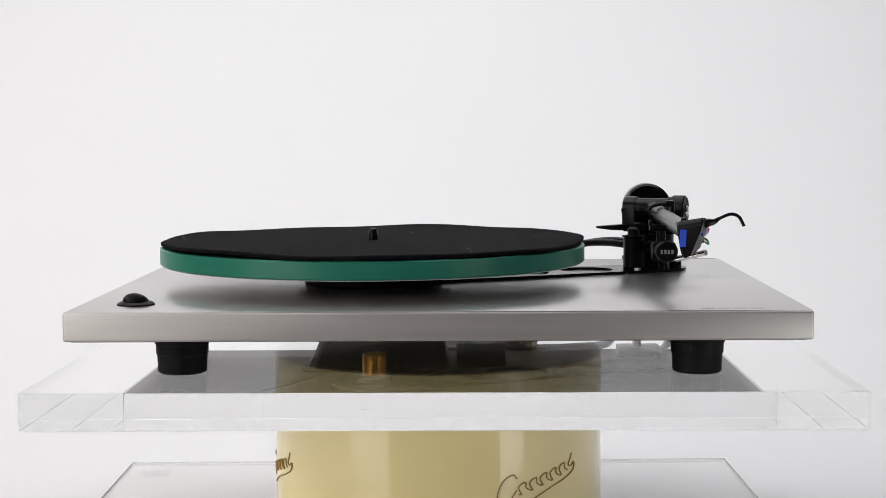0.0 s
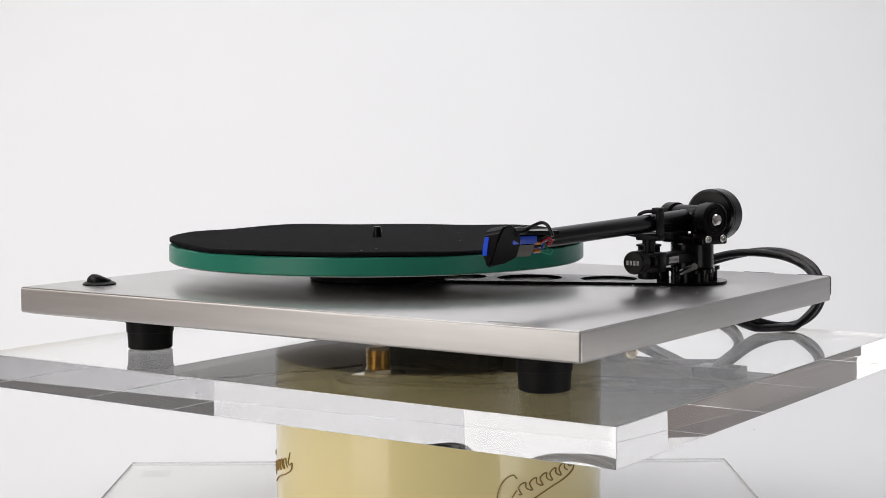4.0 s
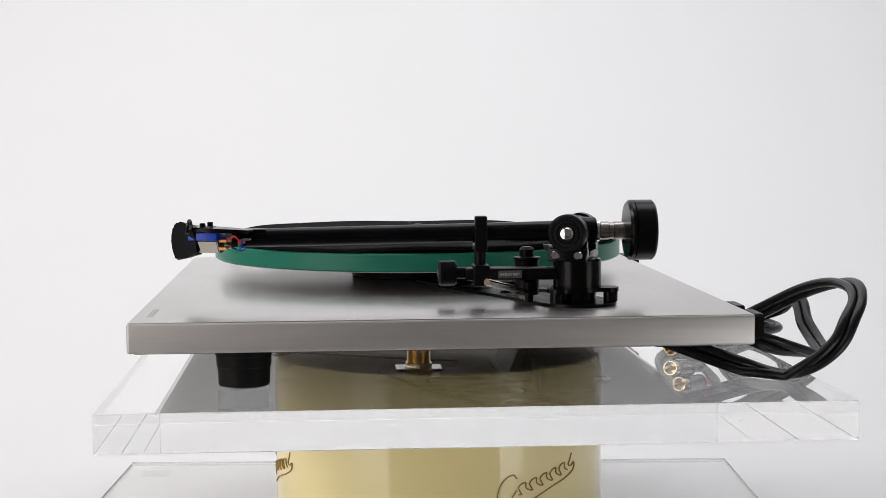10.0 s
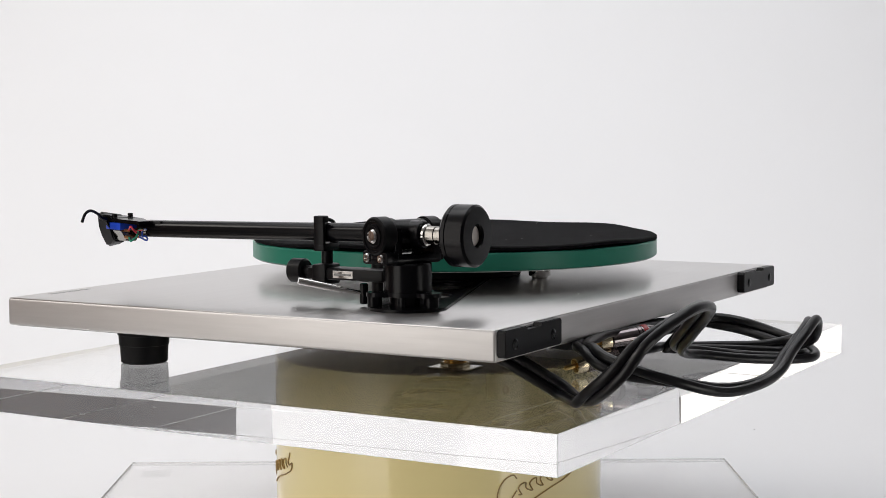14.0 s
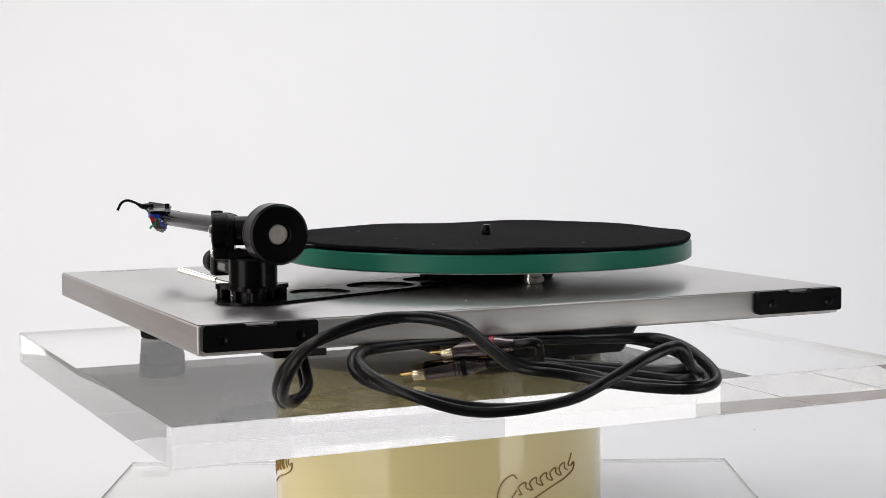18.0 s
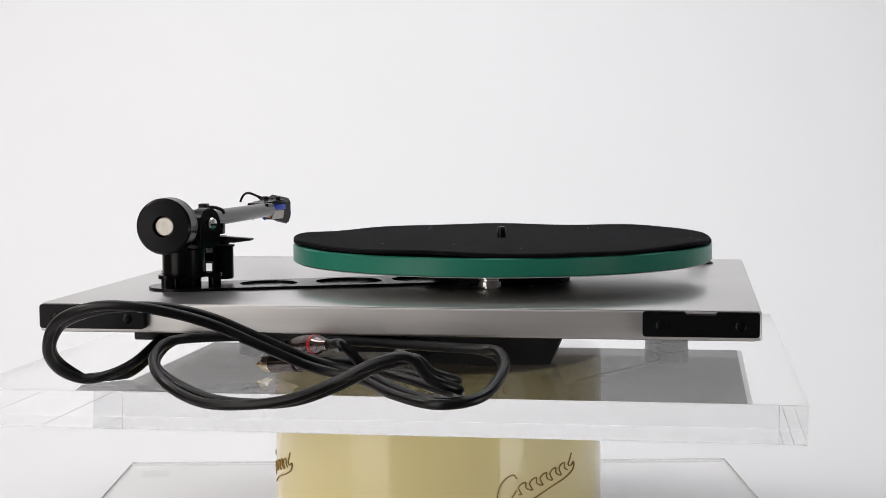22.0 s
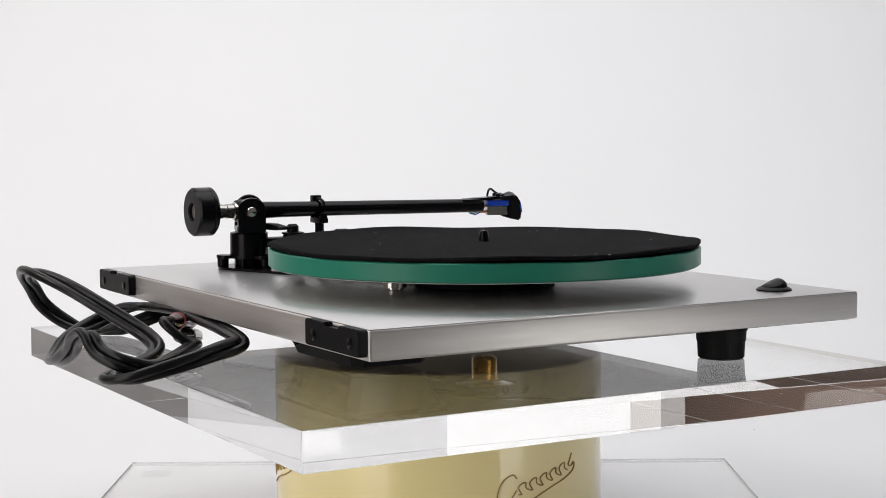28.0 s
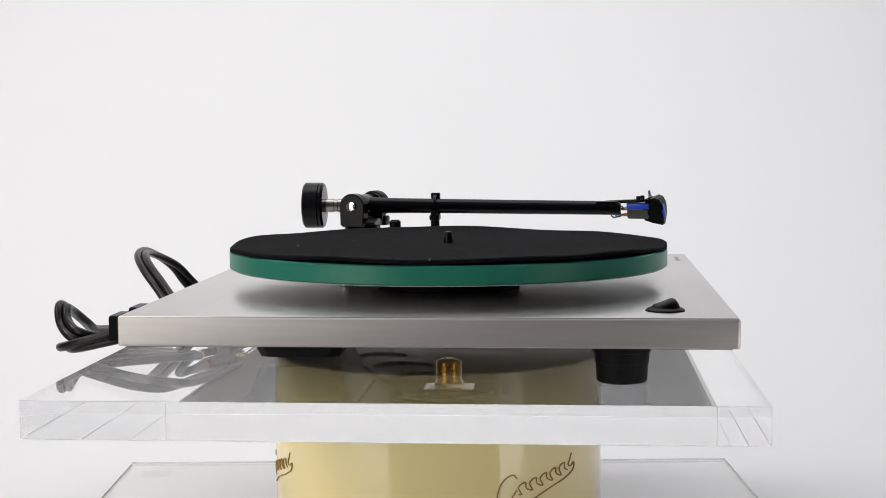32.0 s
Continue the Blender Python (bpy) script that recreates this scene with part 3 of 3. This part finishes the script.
def headshell(arm, tip):
    x, y, z = 0.0, 0.0, 0.0
    skew = Matrix.Translation(tip) @ Matrix.Translation((0.0078, -0.004, 0)) @ Matrix.Rotation(radians(-18), 4, "Z") @ Matrix.Translation((0, 0.004, 0))

    def piece(name, bm, material, label=""):
        bm.transform(skew)
        return part(name, bm, material, arm, label)

    out = [(-0.0050, 0.004), (0.0050, 0.004), (0.0052, -0.004), (0.0088, -0.012), (0.0088, -0.036), (0.0066, -0.040), (-0.0066, -0.040), (-0.0088, -0.036), (-0.0088, -0.012), (-0.0052, -0.004)]
    bm = prism(out, 0.0, 0.0024, m=Matrix.Translation((x, y, z + 0.0034)) @ Matrix.Rotation(radians(-3), 4, "X"))
    bmesh.ops.bevel(bm, geom=bm.edges[:], offset=0.0005, segments=2, affect="EDGES")
    piece("headshell", bm, SATIN, "flat black headshell")
    part("neck", box(tip.x - 0.0050, tip.x + 0.0050, tip.y - 0.006, tip.y + 0.012, tip.z + 0.0032, tip.z + 0.0056, 0.0008), SATIN, arm)
    piece("cartridge_body", box(x - 0.0077, x + 0.0077, y - 0.034, y - 0.0155, z - 0.0008, z + 0.0040, 0.0006), BLUE, "blue plastic phono cartridge body")
    lower = box(x - 0.0069, x + 0.0069, y - 0.0335, y - 0.0158, z - 0.0086, z - 0.0009)
    for v in lower.verts:
        if v.co.z < -0.005:
            v.co.x = v.co.x * 0.55 - 0.0016
    bmesh.ops.bevel(lower, geom=lower.edges[:], offset=0.0006, segments=2, affect="EDGES")
    piece("cartridge_base", lower, CARTRIDGE_METAL, "grey polished metal lower cartridge housing")
    guard = [(-0.0258, -0.0092), (-0.0262, -0.0010), (-0.0270, 0.0052), (-0.0330, 0.0090), (-0.0376, 0.0098), (-0.0412, 0.0064), (-0.0430, -0.0005), (-0.0435, -0.0075), (-0.0432, -0.0138), (-0.0340, -0.0118)]
    bm = prism(guard, -1, 1, m=Matrix.Translation((x, y, z)) @ SIDEWAYS)
    nose_shift = Matrix.Translation((0, -0.0024, 0))
    for v in bm.verts:
        up = min(1.0, max(0.0, (v.co.z + 0.0135) / 0.0190))
        back = min(1.0, max(0.0, (v.co.y + 0.0436) / 0.0150))
        v.co.z += 0.0014 * v.co.x * up
        bulge = math.sin(math.pi / 2 * up) ** 0.75
        right, left = 0.0006 + 0.0096 * bulge, -0.0036 - 0.0046 * up
        v.co.x = (right if v.co.x > 0 else left) * (0.86 + 0.14 * back)
    bmesh.ops.bevel(bm, geom=bm.edges[:], offset=0.0013, segments=3, affect="EDGES")
    bm.transform(nose_shift)
    piece("stylus_guard", bm, BLACK, "rounded wedge-shaped black stylus guard")
    face = [(-0.0466, -0.0068), (-0.0462, -0.0030), (-0.0457, 0.0000), (-0.0447, 0.0036), (-0.0415, 0.0036), (-0.0415, -0.0068)]
    piece("stylus_insert", prism(face, -0.0046, -0.0006, m=SIDEWAYS), BLUE, "blue plastic stylus insert")
    piece("mounting_strap", box(x - 0.0080, x + 0.0080, y - 0.0290, y - 0.0215, z + 0.0055, z + 0.0072, 0.0006), BLACK)
    for sx in (-0.0060, 0.0060):
        piece("mounting_bolt", lathe(rod(0.0018, 0.0030, 0.0004), (x + sx, y - 0.0250, z + 0.0068), 14), SATIN)
    hook = smooth_path([(0.0050, -0.0320, 0.0055), (0.0100, -0.0312, 0.0072), (0.0135, -0.0300, 0.0078), (0.0170, -0.0280, 0.0100), (0.0233, -0.0259, 0.0124), (0.0280, -0.0250, 0.0106), (0.0310, -0.0244, 0.0050)], 5)
    piece("finger_lift", tube(hook, 0.0011, 8, taper=lambda v: 0.0010 + 0.0024 * max(0.0, 1 - v / 0.5)), SATIN, "curled black finger lift")
    for c, sx, dz in (("white", -0.0040, -0.0010), ("red", 0.0040, -0.0010), ("blue", -0.0040, -0.0056), ("green", 0.0040, -0.0056)):
        out, up = (1 if sx > 0 else -1), (0.0030 if dz > -0.004 else -0.0022)
        p = smooth_path([(sx, -0.0106, dz), (sx + out * 0.0010, -0.0078, dz + up * 0.55), (sx + out * 0.0019, -0.0050, dz + up), (sx + out * 0.0014, -0.0026, dz + up * 0.4),
                         (sx * 0.85, -0.0020, dz - up * 0.4), (sx * 0.55, -0.0036, dz - up * 0.3), (sx * 0.4, -0.0020, -0.0006), (sx * 0.3, 0.0030, 0.0)], 6)
        piece("lead_wire", tube(p, 0.00062, 7), WIRE[c], c + " lead wire")
        piece("terminal_clip", lathe(rod(0.0011, 0.0050, 0.0003), (sx, -0.0153, dz), 10, ALONG_Y), COPPER)


def rest(t):
    """The post with the clip that locks the arm."""
    x, y = 0.1615, 0.0155
    r = part("arm_rest", lathe(rod(0.0036, 0.020, 0.0006, 0.0180), (x, y, 0), 20), BLACK, t, "black arm rest post with locking clip")
    part("clip_floor", box(x - 0.0085, x + 0.0095, y - 0.0040, y + 0.0040, 0.0345, 0.0390, 0.0010), BLACK, r)
    part("clip_side", box(x + 0.0064, x + 0.0092, y - 0.0037, y + 0.0037, 0.0380, 0.0540, 0.0006), BLACK, r)
    part("clip_top", box(x + 0.0030, x + 0.0094, y - 0.0037, y + 0.0037, 0.0520, 0.0564, 0.0008), BLACK, r)
    hook = smooth_path([(x + 0.0040, y, 0.0538), (x - 0.0020, y, 0.0536), (x - 0.0072, y, 0.0518), (x - 0.0088, y, 0.0490)], 5)
    part("clip_tongue", tube(hook, 0.0012, 8), BLACK, r)
    part("clip_prong", box(x - 0.0088, x - 0.0064, y - 0.0030, y + 0.0030, 0.0380, 0.0425, 0.0006), BLACK, r)


def lift(t):
    """The cueing lift: beam, cylinder, knob and lever."""
    x = 0.1630
    beam = part("lift_beam", box(x - 0.007, x + 0.0075, 0.006, 0.062, 0.0170, 0.0245, 0.0015), BLACK, t, "black cueing lift")
    part("lift_block", box(x - 0.0085, x + 0.0088, 0.0105, 0.0210, 0.0135, 0.0265, 0.0015), BLACK, beam)
    part("lift_cylinder", lathe(rod(0.0076, 0.0225, 0.0008, 0.0055), (0.1450, 0.0465, 0), 28), BLACK, beam)
    part("lift_arm", box(0.1440, 0.1600, 0.0420, 0.0520, 0.0175, 0.0240, 0.0010), BLACK, beam)
    part("lift_cap", lathe([(0.0086, 0.0280), (0.0086, 0.0292), (0.0046, 0.0298), (0.0046, 0.0340), (0.0030, 0.0356)], (0.1450, 0.0465, 0), 24), BLACK, beam)
    bar = prism([(0.1180, 0.0338), (0.1300, 0.0322), (0.1560, 0.0316), (0.1560, 0.0366), (0.1420, 0.0366), (0.1180, 0.0350)], 0.0, 0.0084,
                m=Matrix.Translation((0, 0.0682, 0)) @ Matrix.Rotation(radians(90), 4, "X"))
    bmesh.ops.bevel(bar, geom=bar.edges[:], offset=0.0006, segments=2, affect="EDGES")
    part("lift_bar", bar, BLACK, beam, "flat black lift bar")
    part("label_plate", box(x + 0.0074, x + 0.0078, 0.0258, 0.0405, 0.0184, 0.0230, 0.0001, 1), LABEL, beam, "glossy grey printed label")
    for k in range(8):
        y = 0.0268 + 0.0016 * k
        part("print_bar", box(x + 0.0077, x + 0.0080, y, y + 0.0012, 0.0200, 0.0213), WORN_INK, beam)
    k = part("bias_knob", lathe([(0.0052, 0.0), (0.0070, 0.0004), (0.0077, 0.0014), (0.0077, 0.0100), (0.0066, 0.0112)], (x, -0.0105, 0.0213), 36, ALONG_Y), BLACK, t, "black knob with a worn white print")
    for i in range(4):
        part("print_bar", box(x - 0.0048 + 0.0025 * i, x - 0.0031 + 0.0025 * i, -0.01068, -0.0104, 0.0198, 0.0228), WORN_INK, k)
    part("knob_shaft", lathe(rod(0.0036, 0.0075, 0.0004), (x, 0.0005, 0.0213), 20, ALONG_Y), BLACK, k)
    p = smooth_path([(0.1660, 0.0450, 0.0098), (0.1720, 0.0395, 0.0112), (0.1830, 0.0280, 0.0148), (0.1940, 0.0165, 0.0185)], 6)
    lv = part("cue_lever", tube(p, 0.0013, 12), CHROME, t, "chrome cueing lever")
    part("lever_sleeve", tube(smooth_path([p[-11], p[-6], p[-1]], 4), 0.0022, 14), CHROME, lv)
    part("lever_pivot", lathe(rod(0.0026, 0.0125, 0.0004, 0.0030), (0.1655, 0.0452, 0), 16), SATIN, lv)


def record_player():
    t = thing("record_player", "silver-grey record player with green platter and black tonearm", "record player", (0, 0, PZ))
    plinth(t)
    plinth_print(t)
    dust(t)
    feet(t)
    hinge_bracket(t, -0.2195, -0.1510)
    hinge_bracket(t, 0.1575, 0.2262)
    power_switch(t)
    braces(t)
    drive(t)
    tonearm(t)
    return t


def felt_mat():
    t = thing("felt_mat", "black felt slipmat with a wavy edge on the green platter", "slipmat", (0, 0, PZ))
    hx, hy = HUB
    bm = bmesh.new()
    rings = [0.0037, 0.03, 0.06, 0.09, 0.115, 0.13, 0.138, 0.1435, 0.1472, 0.1485]
    seg = 160

    def height(r, a):
        e = max(0.0, (r - 0.10) / 0.047) ** 2
        w = 0.9 * math.sin(2 * a + 0.6) + 0.7 * math.sin(5 * a + 1.0) + 0.5 * math.sin(9 * a + 2.2)
        return e * (0.0011 + 0.0008 * w)

    grid = {}
    for lv, lift_z in (("lo", 0.0286), ("hi", 0.0312)):
        for i, r in enumerate(rings):
            for k in range(seg):
                a = 2 * math.pi * k / seg
                rr = r + (0.0006 * math.sin(7 * a) + 0.0004 * math.sin(17 * a + 1) if i > 5 else 0)
                z = lift_z + max(0.0, height(r, a))
                if lv == "hi" and i == len(rings) - 1:
                    z -= 0.0008
                grid[lv, i, k] = bm.verts.new((hx + rr * math.cos(a), hy + rr * math.sin(a), z))
    last = len(rings) - 1
    for k in range(seg):
        n = (k + 1) % seg
        for i in range(last):
            bm.faces.new((grid["hi", i, k], grid["hi", i + 1, k], grid["hi", i + 1, n], grid["hi", i, n]))
            bm.faces.new((grid["lo", i, k], grid["lo", i, n], grid["lo", i + 1, n], grid["lo", i + 1, k]))
        bm.faces.new((grid["lo", last, k], grid["lo", last, n], grid["hi", last, n], grid["hi", last, k]))
        bm.faces.new((grid["lo", 0, k], grid["hi", 0, k], grid["hi", 0, n], grid["lo", 0, n]))
    part("mat", bm, FELT, t, smooth=60)
    return t


# ------------------------------------------------------------------ signal cable


def signal_cable():
    t = thing("signal_cable", "black twin signal cable in loose loops with metal plugs", "cable", (0, 0, PZ))
    way = [(0.1560, 0.1320, -0.0220), (0.1587, 0.1500, -0.0287), (0.1665, 0.1780, -0.0388), (0.1822, 0.1970, -0.0429), (0.1946, 0.2140, -0.0342), (0.1972, 0.2290, -0.0214),
           (0.1900, 0.2390, -0.0070), (0.1762, 0.2480, 0.0026), (0.1530, 0.2530, 0.0088), (0.1237, 0.2500, 0.0081), (0.0961, 0.2380, 0.0002), (0.0708, 0.2190, -0.0148),
           (0.0443, 0.2021, -0.0296), (0.0120, 0.2080, -0.0360), (-0.0135, 0.2350, -0.0405), (-0.0414, 0.2580, -0.0420), (-0.0630, 0.2500, -0.0400), (-0.0710, 0.2230, -0.0330),
           (-0.0700, 0.1980, -0.0270), (-0.0580, 0.1770, -0.0240), (-0.0150, 0.1690, -0.0218), (0.0350, 0.1660, -0.0195), (0.0750, 0.1650, -0.0180), (0.1220, 0.1720, -0.0191),
           (0.1362, 0.1830, -0.0202), (0.1418, 0.1940, -0.0252), (0.1384, 0.2105, -0.0310), (0.1217, 0.2340, -0.0378), (0.0961, 0.2500, -0.0444), (0.0681, 0.2600, -0.0445),
           (0.0400, 0.2640, -0.0408), (0.0150, 0.2640, -0.0314), (-0.0067, 0.2670, -0.0205), (-0.0272, 0.2660, -0.0160), (-0.0378, 0.2620, -0.0260), (-0.0504, 0.2500, -0.0330),
           (-0.0432, 0.2330, -0.0375), (-0.0150, 0.2050, -0.0360), (0.0150, 0.1800, -0.0340)]
    path = smooth_path(way, 8)
    r = 0.0031
    # the two strands lie side by side and lean over where the loops rise and fall
    across, u = [], Vector((0, 1, 0))
    for i in range(len(path)):
        d = (path[min(i + 1, len(path) - 1)] - path[max(i - 1, 0)]).normalized()
        lean = Vector((0.05, 0.86, -0.50 * math.tanh(6 * d.x * d.z)))
        want = lean - d * d.dot(lean)
        u = u * 0.75 + want * 0.25
        u = (u - d * u.dot(d)).normalized()
        across.append(u.copy())
    for s in (-1, 1):
        mine = [q + s * r * 0.95 * a for q, a in zip(path, across)]
        mine = [Vector((q.x, q.y, max(q.z, -0.0452 + r + 0.0002) if q.y < 0.2255 else q.z)) for q in mine]
        stop = Vector((0.0560, 0.1705, -0.0335)) if s < 0 else Vector((0.0430, 0.1830, -0.0208))
        nose = Vector((0.0936, 0.1460, -0.0396)) if s < 0 else Vector((0.0792, 0.1540, -0.0262))
        aim = (nose - stop).normalized()
        end = [tuple(stop - aim * 0.022 + Vector((0, 0, -0.001))), tuple(stop - aim * 0.010), tuple(stop)]
        mine += [Vector(q) for q in smooth_path([tuple(mine[-1])] + end, 6)][1:]
        part("cable", tube(mine, r, 12), CABLE, t)
        plug(t, stop, aim.to_track_quat("Z", "Y").to_matrix().to_4x4(), s)
    return t


def plug(t, at, turn, s):
    p = part("plug", lathe([(0.0034, -0.008), (0.0040, -0.003), (0.0052, 0.0), (0.0060, 0.004), (0.0060, 0.0080), (0.0055, 0.0083), (0.0060, 0.0086), (0.0060, 0.0106), (0.0055, 0.0109), (0.0060, 0.0112), (0.0060, 0.0290), (0.0056, 0.0296)], at, 28, turn), DARK_CHROME, t, "dark polished metal phono plug")
    part("colour_ring", lathe(rod(0.0062, 0.0036, 0.0003, 0.0036), at, 28, turn), RED_BAND if s > 0 else BLACK, p)
    part("contact_sleeve", lathe([(0.0048, 0.0294), (0.0052, 0.0300), (0.0052, 0.0365), (0.0048, 0.0372), (0.0042, 0.0372), (0.0040, 0.0310)], at, 24, turn), PALE_BRASS, p, "gilt contact sleeve")
    part("contact_pin", lathe([(0.0015, 0.0308), (0.0015, 0.0440), (0.0008, 0.0452)], at, 14, turn), BRASS, p, "gilt contact pin")


room()
backdrop()
table()
base_plate()
crumb()
drum()
TURNING = [slab(), record_player(), felt_mat(), signal_cable()]


def motions():
    rows = [(t, pose(0, 0, PZ, 0, 0, a)) for t, a in TURN]
    for ob in TURNING:
        walk(ob, rows)


motions()
